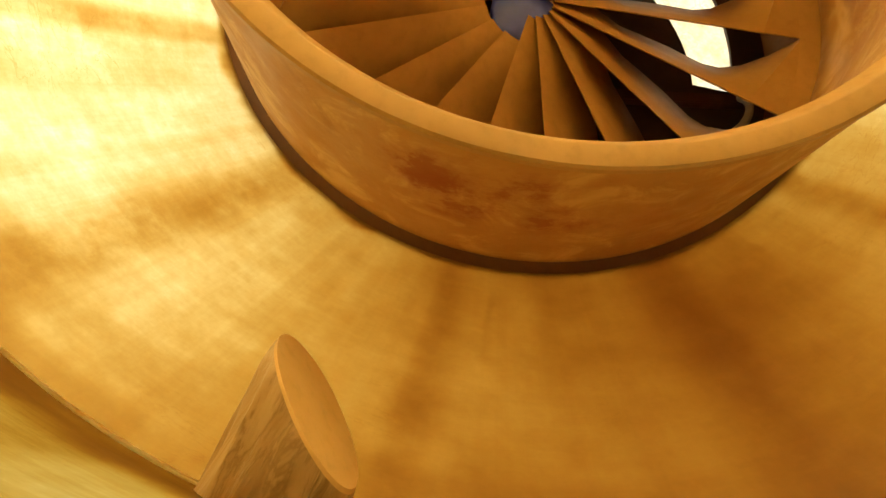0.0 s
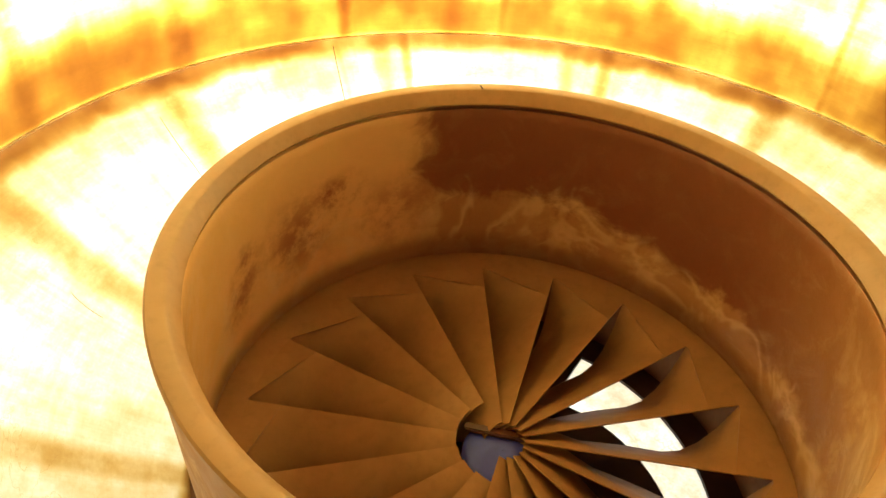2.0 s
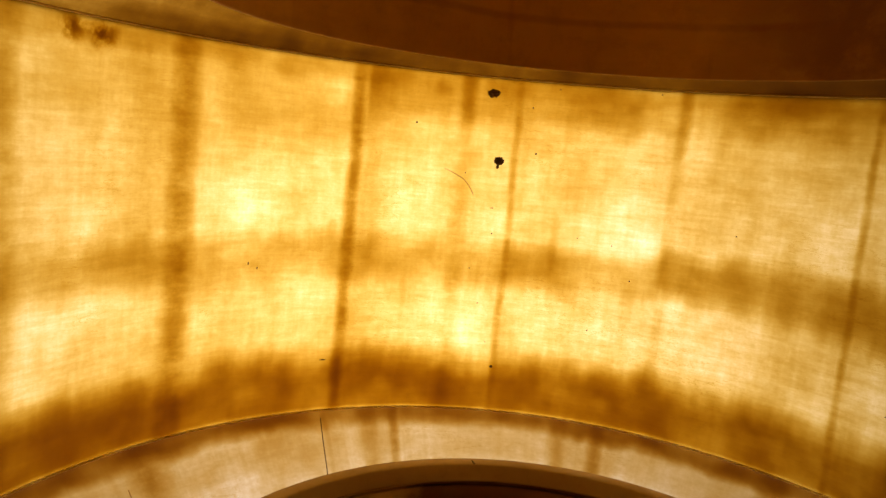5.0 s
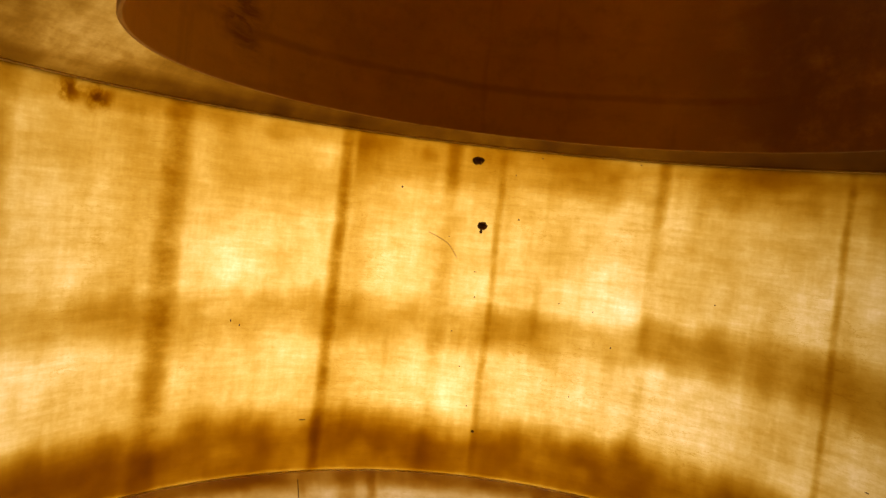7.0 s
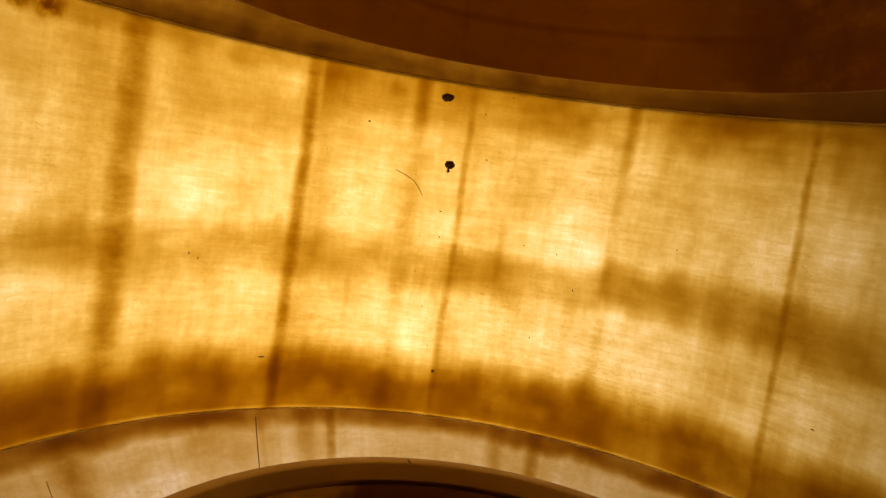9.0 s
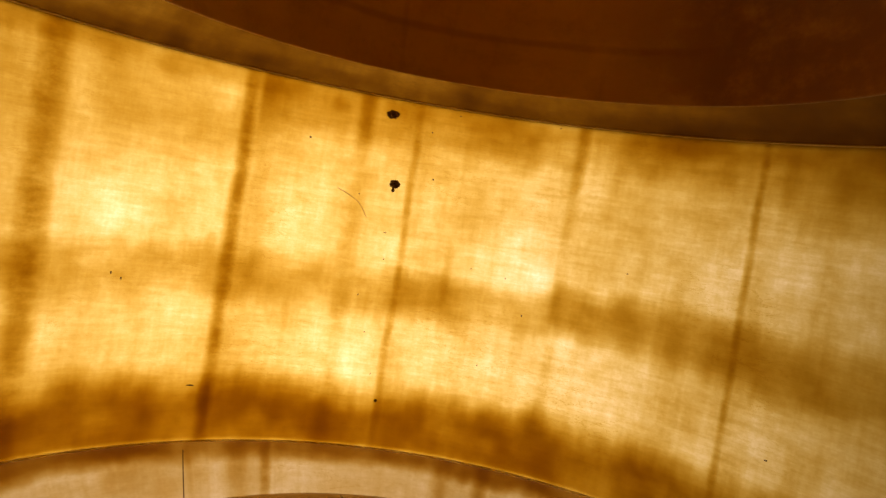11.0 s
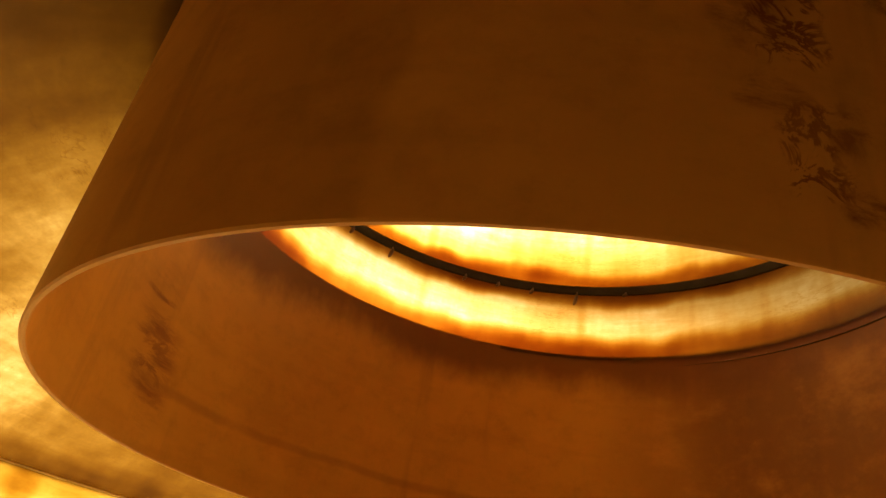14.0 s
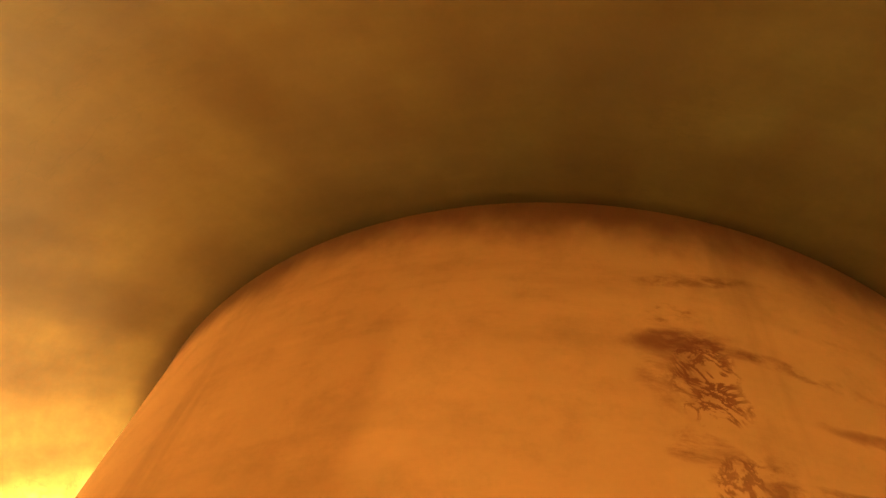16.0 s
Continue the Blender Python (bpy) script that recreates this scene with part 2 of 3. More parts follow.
# widest stripes: near right dimmed, left and far side lifted, light put into thickness
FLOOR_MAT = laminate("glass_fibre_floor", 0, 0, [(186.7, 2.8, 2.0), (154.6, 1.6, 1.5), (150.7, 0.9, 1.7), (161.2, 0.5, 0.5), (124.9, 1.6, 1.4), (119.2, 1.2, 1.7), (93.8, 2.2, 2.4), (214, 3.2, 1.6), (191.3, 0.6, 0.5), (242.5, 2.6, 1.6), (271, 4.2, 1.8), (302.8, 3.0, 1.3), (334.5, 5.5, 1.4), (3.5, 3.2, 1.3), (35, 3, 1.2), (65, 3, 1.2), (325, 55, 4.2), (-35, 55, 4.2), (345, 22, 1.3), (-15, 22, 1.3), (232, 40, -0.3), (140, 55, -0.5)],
                     # the bands at BASE_Z paint shade round the duct's foot
                     [(-0.002, 0.022, 5.5, 60, 222), (-0.002, 0.022, 1.8, 222, 361), (-0.002, 0.022, 3.0, -1, 60), (-0.035, 0.03, 0.8), (BASE_Z, 0.013, 5.0), (BASE_Z + 0.03, 0.06, 0.6)], base=1.25, tint=(0.765, 0.640, 0.37), ragged=0.020, rays=1.6, skins=((0.42, 0.285, 0.125), (0.50, 0.355, 0.17)))
# wide stripes at 204 and 145: the sunlit sides, put into the thickness
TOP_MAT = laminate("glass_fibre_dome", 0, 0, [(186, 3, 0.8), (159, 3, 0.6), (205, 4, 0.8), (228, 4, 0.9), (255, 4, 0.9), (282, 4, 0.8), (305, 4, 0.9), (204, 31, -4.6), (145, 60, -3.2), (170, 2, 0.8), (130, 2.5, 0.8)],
                   # band at UP_TOP: the shadow ring round the duct, drawn as extra layers
                   [(WALL_H + 0.004, 0.020, 2.0), (UP_TOP, 0.006, 3.0)], base=9.3, share=0.82, ragged=0.012, tint=(0.69, 0.605, 0.38), grain=1.9, rays=1.5, skins=((0.28, 0.155, 0.042), (0.34, 0.20, 0.06)))

wall_prof = [(WALL_R + (WALL_TOP_R - WALL_R) * i / 12, WALL_H * i / 12) for i in range(13)]
tagged(part("wall", shell(wall_prof, 0.006, WALL_X, WALL_Y), [WALL_MAT, GEL]), "translucent amber glass-fibre vessel wall with darker stripes", "wall", kind="structure")
lean = [i / 14 for i in range(15)]
floor_prof = arc((BASE_R - 0.004, BASE_Z), (WALL_R + 0.004, 0.002), 0.012, 14)
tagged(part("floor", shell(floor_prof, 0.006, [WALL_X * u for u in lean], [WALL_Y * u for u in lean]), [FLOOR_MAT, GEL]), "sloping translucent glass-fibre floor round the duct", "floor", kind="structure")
top_prof = arc((WALL_TOP_R + 0.004, WALL_H - 0.003), (UP_RT - 0.003, UP_TOP), 0.015, 14)
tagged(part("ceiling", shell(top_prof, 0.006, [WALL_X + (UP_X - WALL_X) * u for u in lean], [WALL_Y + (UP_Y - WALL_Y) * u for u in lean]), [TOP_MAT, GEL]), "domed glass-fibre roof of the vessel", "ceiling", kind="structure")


def bead(name, r, z, cx, cy, size, mat, label, n=10):
    prof = [(r + size * math.cos(2 * math.pi * i / n), z + size * 0.8 * math.sin(2 * math.pi * i / n)) for i in range(n)]
    return tagged(part(name, turned(prof, cx, cy, 192), mat), label, "seam", kind="structure")


RESIN = solid("cured_resin", (0.62, 0.42, 0.17), (0.74, 0.54, 0.26), 12, 0.35)
SEAM_MAT = laminate("resin_fillet", WALL_X, WALL_Y, base=0.3, tint=(0.74, 0.60, 0.27), grain=1.2, skins=((0.50, 0.32, 0.10), (0.62, 0.44, 0.18)))
bead("seam", WALL_R - 0.001, 0.001, WALL_X, WALL_Y, 0.0018, SEAM_MAT, "raised resin seam between wall and floor")
bead("seam", WALL_TOP_R - 0.001, WALL_H - 0.002, WALL_X, WALL_Y, 0.0012, RESIN, "thin resin seam between wall and roof")

# ---- lower duct with swirl vanes ----
k = Nodes("duct_laminate")
a, z = k.polar(0, 0)
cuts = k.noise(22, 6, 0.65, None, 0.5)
fine = k.noise(60, 5, 0.6)
c = k.mix(k.step(k.noise(7, 5), 0.3, 0.7), (0.43, 0.222, 0.056), (0.51, 0.285, 0.084))
c = k.mix(k.step(fine, 0.45, 0.8, 0.0, 0.5), c, (0.40, 0.19, 0.05))
c = k.mix(k.step(k.noise(16, 6, 0.68, None, 0.8), 0.48, 0.66, 0.0, 0.75), c, (0.66, 0.44, 0.16))
c = k.mix(k.step(k.noise(13, 6, 0.7, k.stretch(1, 1, 0.6), 0.4), 0.55, 0.72, 0.0, 0.6), c, (0.33, 0.15, 0.035))
# lighter patch on the left, raised further to put its brighter light into colour
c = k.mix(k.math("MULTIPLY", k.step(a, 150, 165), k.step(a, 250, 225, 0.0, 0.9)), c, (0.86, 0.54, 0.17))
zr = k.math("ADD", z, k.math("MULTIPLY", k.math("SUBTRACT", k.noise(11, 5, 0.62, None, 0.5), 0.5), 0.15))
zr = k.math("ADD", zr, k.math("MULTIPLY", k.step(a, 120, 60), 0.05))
# dark resin coat, carried further right to stand in for dimmer light there
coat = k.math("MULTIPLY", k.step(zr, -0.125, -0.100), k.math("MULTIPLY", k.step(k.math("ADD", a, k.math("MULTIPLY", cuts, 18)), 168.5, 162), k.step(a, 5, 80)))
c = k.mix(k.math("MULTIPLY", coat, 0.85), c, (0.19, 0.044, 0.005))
vein = k.step(k.math("ABSOLUTE", k.math("SUBTRACT", k.noise(8, 3, 0.55, None, 0.7), 0.5)), 0.07, 0.0, 0.0, 0.5)
c = k.mix(k.math("MULTIPLY", vein, k.math("MULTIPLY", k.step(zr, -0.085, -0.125), k.step(a, 250, 220))), c, (0.80, 0.57, 0.25))
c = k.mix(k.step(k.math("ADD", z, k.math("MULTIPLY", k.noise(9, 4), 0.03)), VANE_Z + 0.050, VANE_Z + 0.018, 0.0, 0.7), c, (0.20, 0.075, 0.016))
for x, y, h, r, w in ((-0.31, -0.005, -0.068, 0.035, 1.0), (-0.31, 0.02, -0.075, 0.05, 0.7), (-0.30, -0.05, -0.11, 0.10, 0.7), (-0.29, 0.09, -0.13, 0.09, 0.6), (-0.285, -0.15, -0.09, 0.05, 0.8), (-0.28, -0.16, -0.13, 0.06, 0.6),
                      (0.203, -0.259, -0.01, 0.05, 1.2), (0.144, -0.296, -0.02, 0.055, 1.4), (0.165, -0.285, -0.06, 0.065, 1.5), (0.229, -0.237, -0.07, 0.05, 1.2)):
    c = k.mix(k.math("MINIMUM", k.math("MULTIPLY", k.near(x, y, h, r), k.step(k.noise(24, 6, 0.7), 0.40, 0.66, 0.1, w * 1.3)), 0.8), c, (0.30, 0.065, 0.008))
# pale patch on the right inner wall, a sheen painted as colour
c = k.mix(k.math("MULTIPLY", k.near(0.30, 0.07, -0.07, 0.09), k.step(cuts, 0.42, 0.56, 0.1, 0.9)), c, (0.70, 0.55, 0.30))
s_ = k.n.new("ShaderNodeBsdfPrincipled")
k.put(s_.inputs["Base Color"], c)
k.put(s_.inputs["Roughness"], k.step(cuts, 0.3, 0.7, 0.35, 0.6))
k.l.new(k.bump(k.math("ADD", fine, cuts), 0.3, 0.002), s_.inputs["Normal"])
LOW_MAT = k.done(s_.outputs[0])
RIM_MAT = solid("rim_laminate", (0.40, 0.230, 0.070), (0.48, 0.288, 0.100), 10, 0.45)
intake = tagged(new("intake_duct"), "tan glass-fibre intake duct rising from the floor", "duct")
DUCT_END = VANE_Z - 0.15
IN_R, IN_Z = 0.312, 0.030
SLOT = LOW_TOP - 0.0105
prof = [(IN_R + 0.009, IN_Z - 0.0075), (IN_R + 0.003, IN_Z - 0.0075), (IN_R + 0.001, IN_Z - 0.011), (IN_R + 0.001, IN_Z - 0.02), (VANE_R + 0.004, VANE_Z + 0.055), (VANE_R + 0.002, VANE_Z + 0.040), (VANE_R + 0.003, VANE_Z + 0.037), (VANE_R + 0.002, VANE_Z + 0.015), (VANE_R + 0.0025, VANE_Z - 0.003), (VANE_R + 0.010, VANE_Z - 0.016), (VANE_R + 0.0105, VANE_Z - 0.0205), (VANE_R + 0.016, VANE_Z - 0.0205), (BASE_R + 0.004, BASE_Z - 0.008), (BASE_R, BASE_Z + 0.004), (LOW_R - 0.002, SLOT - 0.004), (LOW_R - 0.003, SLOT), (LOW_R - 0.012, SLOT)]
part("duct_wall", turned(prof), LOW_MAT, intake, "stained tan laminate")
rim = [(IN_R + 0.009, IN_Z - 0.001), (IN_R, IN_Z - 0.0005), (IN_R - 0.0005, IN_Z + 0.001), (LOW_RI - 0.0015, LOW_TOP - 0.0015), (LOW_RI + 0.001, LOW_TOP), (LOW_R - 0.002, LOW_TOP), (LOW_R, LOW_TOP - 0.002), (LOW_R, LOW_TOP - 0.0075), (LOW_R - 0.012, LOW_TOP - 0.0075)]
part("rim_band", turned(rim), RIM_MAT, intake, "smooth flat rim band")
# throat wall coloured darker, for the shade below the vanes
THROAT = solid("shaded_throat", (0.20, 0.090, 0.024), (0.27, 0.125, 0.036), 9, 0.7)
th = [(VANE_R + 0.004, VANE_Z - 0.024), (VANE_R + 0.004, DUCT_END), (VANE_R + 0.012, DUCT_END), (VANE_R + 0.012, VANE_Z - 0.024)]
BASE_BROWN = solid("dark_base_brown", (0.085, 0.026, 0.008), (0.14, 0.050, 0.014), 14, 0.45)
# dark ring added round the foot, standing in for its shaded gap
foot = [(BASE_R - 0.001, BASE_Z + 0.017), (BASE_R + 0.0025, BASE_Z + 0.0155), (BASE_R + 0.008, BASE_Z + 0.009), (BASE_R + 0.016, BASE_Z + 0.0065), (BASE_R + 0.016, BASE_Z - 0.001), (BASE_R - 0.001, BASE_Z - 0.001)]
part("base_shade", turned(foot), BASE_BROWN, intake, "dark ring round the foot, for the shade of its gap")
part("throat", turned(th), THROAT, intake, "brown throat below the vanes, darkened as shade")

VANE_MAT = solid("vane_laminate", (0.36, 0.190, 0.040), (0.45, 0.245, 0.058), 9, 0.5)
BLUE = solid("blue_plastic", (0.05, 0.07, 0.58), (0.07, 0.09, 0.68), 20, 0.4)
DARK = solid("dark_steel", (0.050, 0.024, 0.010), (0.075, 0.038, 0.016), 10, 0.6)
swirl = tagged(new("swirl_vanes"), "ring of slanted tan vanes in the duct throat", "vanes")


VANE_END, VANE_X, VANE_Y, VANE_STEP = 0.306, 0.008, -0.002, radians(20)


def vane(r0):
    """One blade pressed out of the sheet: its straight edge along the x axis stays level, the other side is bent down
    along a slanting fold; a flat corner outside the fold joins the ring."""
    bm = bmesh.new()
    n, m, t = 14, 6, 0.0022
    fold = 0.86 * VANE_END
    grid = []
    for side in (0, -t):
        rows = []
        for i in range(n + 1):
            s = i / n
            ra, rb = r0 + (fold - r0) * s, r0 + (VANE_END - r0) * s
            out = max(0.0, (s - 0.6) / 0.4)
            turn = min(0.086 / rb, radians(60)) * (1 - out) + VANE_STEP * out
            drop = 0.084 * min(1.0, 0.25 + 2.2 * s) * (1 - max(0.0, (s - 0.72) / 0.28) ** 2.0)
            row = []
            for j in range(m + 1):
                u = j / m
                r, a = ra + (rb - ra) * u, turn * u
                row.append(bm.verts.new((r * math.cos(a), r * math.sin(a), side - drop * u ** 1.15)))
            rows.append(row)
        grid.append(rows)
    for g in grid:
        for i in range(n):
            for j in range(m):
                bm.faces.new((g[i][j], g[i + 1][j], g[i + 1][j + 1], g[i][j + 1]))
    edge = [(i, 0) for i in range(n)] + [(n, j) for j in range(m)] + [(i, m) for i in range(n, 0, -1)] + [(0, j) for j in range(m, 0, -1)]
    for e in range(len(edge)):
        (i, j), (p, q) = edge[e], edge[(e + 1) % len(edge)]
        bm.faces.new((grid[0][i][j], grid[0][p][q], grid[1][p][q], grid[1][i][j]))
    plan = [(fold, 0.0)] + [(VANE_END + 0.001, VANE_STEP * j / 6) for j in range(7)]
    lids = [[bm.verts.new((r * math.cos(a), r * math.sin(a), z)) for r, a in plan] for z in (0.0004, 0.0004 - t)]
    bm.faces.new(lids[0])
    bm.faces.new(lids[1][::-1])
    for e in range(len(plan)):
        bm.faces.new((lids[0][e], lids[0][e - 1], lids[1][e - 1], lids[1][e]))
    return bm


first = {0.024: part("vane", vane(0.024), VANE_MAT, swirl), 0.056: part("vane", vane(0.056), VANE_MAT, swirl)}
for i in range(18):
    reach = 0.056 if 4 <= i <= 10 else 0.024
    v = first[reach] if i in (0, 4) else new("vane", first[reach].data)
    v.parent = swirl
    v.matrix_local = pose(VANE_X, VANE_Y, VANE_Z - 0.0215, 0, 0, 79.4 + 20 * i)
ring = [(VANE_END - 0.002, VANE_Z - 0.024), (VANE_END - 0.002, VANE_Z - 0.0211), (VANE_R + 0.020, VANE_Z - 0.0203), (VANE_R + 0.020, VANE_Z - 0.024)]
part("vane_ring", turned(ring, [VANE_X, VANE_X, 0, 0], [VANE_Y, VANE_Y, 0, 0]), VANE_MAT, swirl, "flat outer ring")
hub = [(0.0005, VANE_Z - 0.040), (0.040, VANE_Z - 0.041), (0.047, VANE_Z - 0.046), (0.048, VANE_Z - 0.14), (0.0005, VANE_Z - 0.14)]
part("hub", turned(hub, 0.010, -0.004, 48), BLUE, swirl, "blue plastic hub")
bm = bmesh.new()
bmesh.ops.create_cube(bm, size=1.0)
bmesh.ops.scale(bm, vec=(0.080, 0.011, 0.007), verts=bm.verts)
bmesh.ops.bevel(bm, geom=bm.edges[:], offset=0.0015, segments=2, affect="EDGES")
strap = part("strap", bm, BASE_BROWN, swirl, "dark brown strap across the hub")
strap.matrix_local = pose(-0.010, 0.008, VANE_Z - 0.037, 0, 0, 36)

# the plate under the vanes, assumed and added to keep light out, open along one arc
under = tagged(new("motor_plate"), "dark steel plate under the vanes with one curved opening", "plate")


def opening(deg):
    """The opening's inner radius: it narrows towards one end."""
    return 0.176 + 0.055 * (104 - deg) / 68


bm = bmesh.new()
rings = [0.0, 0.172, 0.282, VANE_R + 0.006]
for i in range(90):
    a0, a1 = radians(4 * i), radians(4 * i + 4)
    for r0, r1 in zip(rings, rings[1:]):
        opened = 36 <= 4 * i < 104
        e0, e1 = (opening(4 * i), opening(4 * i + 4)) if r0 == 0.172 and opened else (r1, r1)
        top = [(r0 * math.cos(a0), r0 * math.sin(a0)), (e0 * math.cos(a0), e0 * math.sin(a0)), (e1 * math.cos(a1), e1 * math.sin(a1)), (r0 * math.cos(a1), r0 * math.sin(a1))]
        if r0 == 0:
            top = top[1:]
        up = [bm.verts.new((x, y, DUCT_END + 0.014)) for x, y in top]
        low = [bm.verts.new((x, y, DUCT_END + 0.006)) for x, y in top]
        bm.faces.new(up)
        bm.faces.new(low[::-1])
        for q in range(len(top)):
            bm.faces.new((up[q], up[q - 1], low[q - 1], low[q]))
part("plate", bm, DARK, under, "dark steel plate", smooth=False)
bm = bmesh.new()
bmesh.ops.create_cube(bm, size=1.0)
bmesh.ops.scale(bm, vec=(0.19, 0.016, 0.014), verts=bm.verts)
bmesh.ops.bevel(bm, geom=bm.edges[:], offset=0.002, segments=2, affect="EDGES")
bar = part("crossbar", bm, BASE_BROWN, under, "dark brown bar over the plate")
bar.matrix_local = pose(0.184, 0.095, DUCT_END + 0.0205, 0, 0, 46)
PANE_MAT = laminate("thin_glass_fibre", 0, 0, base=1.5, tint=(0.78, 0.69, 0.54), share=0.8, grain=1.8)
bm = bmesh.new()
for i in range(17):
    a0, a1 = radians(36 + 4 * i), radians(40 + 4 * i)
    bm.faces.new([bm.verts.new((r * math.cos(a), r * math.sin(a), DUCT_END + 0.009)) for r, a in ((0.175, a0), (0.283, a0), (0.283, a1), (0.175, a1))])
bmesh.ops.remove_doubles(bm, verts=bm.verts[:], dist=0.0001)
part("pane", bm, PANE_MAT, under, "thin light-filled glass-fibre pane")

# ---- upper duct ----
SEAM_Z = UP_Z + 0.062

def outlet_laminate(name, col_a, col_b):
    """Brown laminate with drip smears, a seam line, an upper edge dark with resin, and one side darkened as shade."""
    k = Nodes(name)
    a, z = k.polar(UP_X, UP_Y)
    soft_ = k.noise(5, 4)
    c = k.mix(k.step(soft_, 0.3, 0.7), col_a, col_b)
    c = k.mix(k.step(k.noise(9, 5, 0.6, k.stretch(1, 1, 5)), 0.48, 0.75, 0.0, 0.35), c, tuple(v * 0.72 for v in col_a))
    lines = k.noise(13, 7, 0.68, k.stretch(1.0, 1.0, 5.5), 0.4)
    vein = k.step(k.math("ABSOLUTE", k.math("SUBTRACT", k.noise(24, 6, 0.6, k.stretch(1, 1, 2.2), 0.5), 0.5)), 0.07, 0.0, 0.0, 0.9)
    smear = k.math("MAXIMUM", k.math("MULTIPLY", vein, k.step(k.noise(11, 3), 0.4, 0.6)), k.step(lines, 0.45, 0.68, 0.15, 1.4))
    crackle = k.step(k.math("ABSOLUTE", k.math("SUBTRACT", k.noise(70, 4, 0.65, None, 0.8), 0.5)), 0.07, 0.0, 0.0, 1.3)
    mottled = k.step(k.noise(30, 6, 0.7, k.stretch(1, 1, 1.8), 0.4), 0.40, 0.66, 0.0, 1.2)
    wisp = k.noise(20, 4, 0.6)
    ragged_z = k.math("ADD", z, k.math("MULTIPLY", k.math("SUBTRACT", wisp, 0.5), 0.012))
    ragged_a = k.math("ADD", a, k.math("MULTIPLY", k.math("SUBTRACT", k.noise(33, 5, 0.65), 0.5), 5.0))
    for mid, h, wide, tall, slope, w, how in ((312.2, 0.6691, 7.0, 0.0050, 0.0016, 0.8, mottled), (310.8, 0.6435, 2.6, 0.0095, 0.0013, 1.0, mottled), (310.4, 0.6262, 4.4, 0.0085, 0.0013, 0.75, mottled), (312.0, 0.612, 3.0, 0.022, 0.0011, 0.8, crackle),
                                              (309.8, 0.6040, 3.6, 0.022, 0.0011, 0.5, mottled), (319.1, 0.6243, 8.0, 0.0044, -0.0003, 0.9, mottled), (312.8, 0.5951, 2.2, 0.013, 0.0014, 0.9, crackle),
                                              (311.2, 0.5732, 2.6, 0.0085, -0.0009, 0.8, mottled), (313.0, 0.5609, 2.2, 0.013, 0.0012, 1.0, crackle), (315.7, 0.5660, 1.8, 0.013, 0.0015, 0.9, mottled),
                                              (318.8, 0.5674, 5.0, 0.0034, 0.0008, 0.9, mottled), (313.5, 0.5457, 1.9, 0.010, 0.0012, 0.9, crackle), (315.7, 0.5396, 1.6, 0.0065, 0.0013, 1.0, mottled), (318.4, 0.5436, 3.4, 0.0025, 0.0014, 0.9, mottled),
                                              (325, 0.600, 6.0, 0.004, 0.0006, 0.6, mottled), (326, 0.655, 6.0, 0.003, 0.0008, 0.5, mottled)):
        da = k.math("SUBTRACT", ragged_a, mid)
        dz = k.math("SUBTRACT", ragged_z, k.math("MULTIPLY_ADD", da, slope, h))
        far = k.math("ADD", k.math("POWER", k.math("ABSOLUTE", k.math("DIVIDE", da, wide)), 2.0), k.math("POWER", k.math("ABSOLUTE", k.math("DIVIDE", dz, tall)), 2.0))
        c = k.mix(k.math("MINIMUM", k.math("MULTIPLY", k.step(far, 1.2, 0.1, 0.0, w), how), 0.85), c, (0.19, 0.046, 0.008))
    for x, y, h, r, w in ((-0.262, -0.125, 0.585, 0.045, 1.1), (-0.255, -0.14, 0.625, 0.035, 1.0), (-0.268, -0.11, 0.55, 0.03, 0.7)):
        c = k.mix(k.math("MINIMUM", k.math("MULTIPLY", k.near(x, y, h, r), k.math("MULTIPLY", smear, w)), 0.78), c, (0.21, 0.06, 0.015))
    seam_ring = k.step(k.math("ABSOLUTE", k.math("SUBTRACT", k.math("ADD", z, k.math("MULTIPLY", k.noise(6), 0.02)), SEAM_Z)), 0.006, 0.001, 0.0, 0.35)
    c = k.mix(k.math("MULTIPLY", seam_ring, k.math("MULTIPLY", k.step(a, 75, 95), k.step(a, 225, 200))), c, (0.20, 0.07, 0.015))
    c = k.mix(k.step(k.noise(10, 5, 0.6, k.stretch(2.2, 2.2, 0.25)), 0.55, 0.75, 0.0, 0.4), c, (0.22, 0.085, 0.02))
    # right side darkened in the colour, for the dimmer light in there
    shade_angle = k.math("ADD", a, k.math("MULTIPLY", k.math("SUBTRACT", k.noise(4, 3, 0.5, k.stretch(1, 1, 0.5)), 0.5), 30.0))
    c = k.mix(k.math("MULTIPLY", k.step(shade_angle, 118, 78, 0.0, 0.85), k.step(shade_angle, 10, 40)), c, (0.13, 0.036, 0.007))
    c = k.mix(k.step(k.noise(38, 5, 0.7), 0.45, 0.75, 0.0, 0.35), c, tuple(v * 0.6 for v in col_a))
    c = k.mix(k.step(k.noise(17, 5, 0.65, k.stretch(1, 1, 1.5)), 0.45, 0.8, 0.0, 0.25), c, tuple(min(1.0, v * 1.35) for v in col_b))
    low_ring = k.math("MULTIPLY", k.step(k.math("ADD", z, k.math("MULTIPLY", k.noise(7, 5, 0.65, k.stretch(1, 1, 0.6)), 0.11)), UP_TOP + 0.010, UP_TOP + 0.050), 0.85)
    c = k.mix(low_ring, c, (0.15, 0.045, 0.01))
    s_ = k.n.new("ShaderNodeBsdfPrincipled")
    k.put(s_.inputs["Base Color"], c)
    s_.inputs["Specular IOR Level"].default_value = 0.2
    k.put(s_.inputs["Roughness"], k.step(soft_, 0.3, 0.7, 0.42, 0.6))
    k.l.new(k.bump(k.math("ADD", lines, k.noise(40, 4)), 0.12, 0.002), s_.inputs["Normal"])
    return k.done(s_.outputs[0])


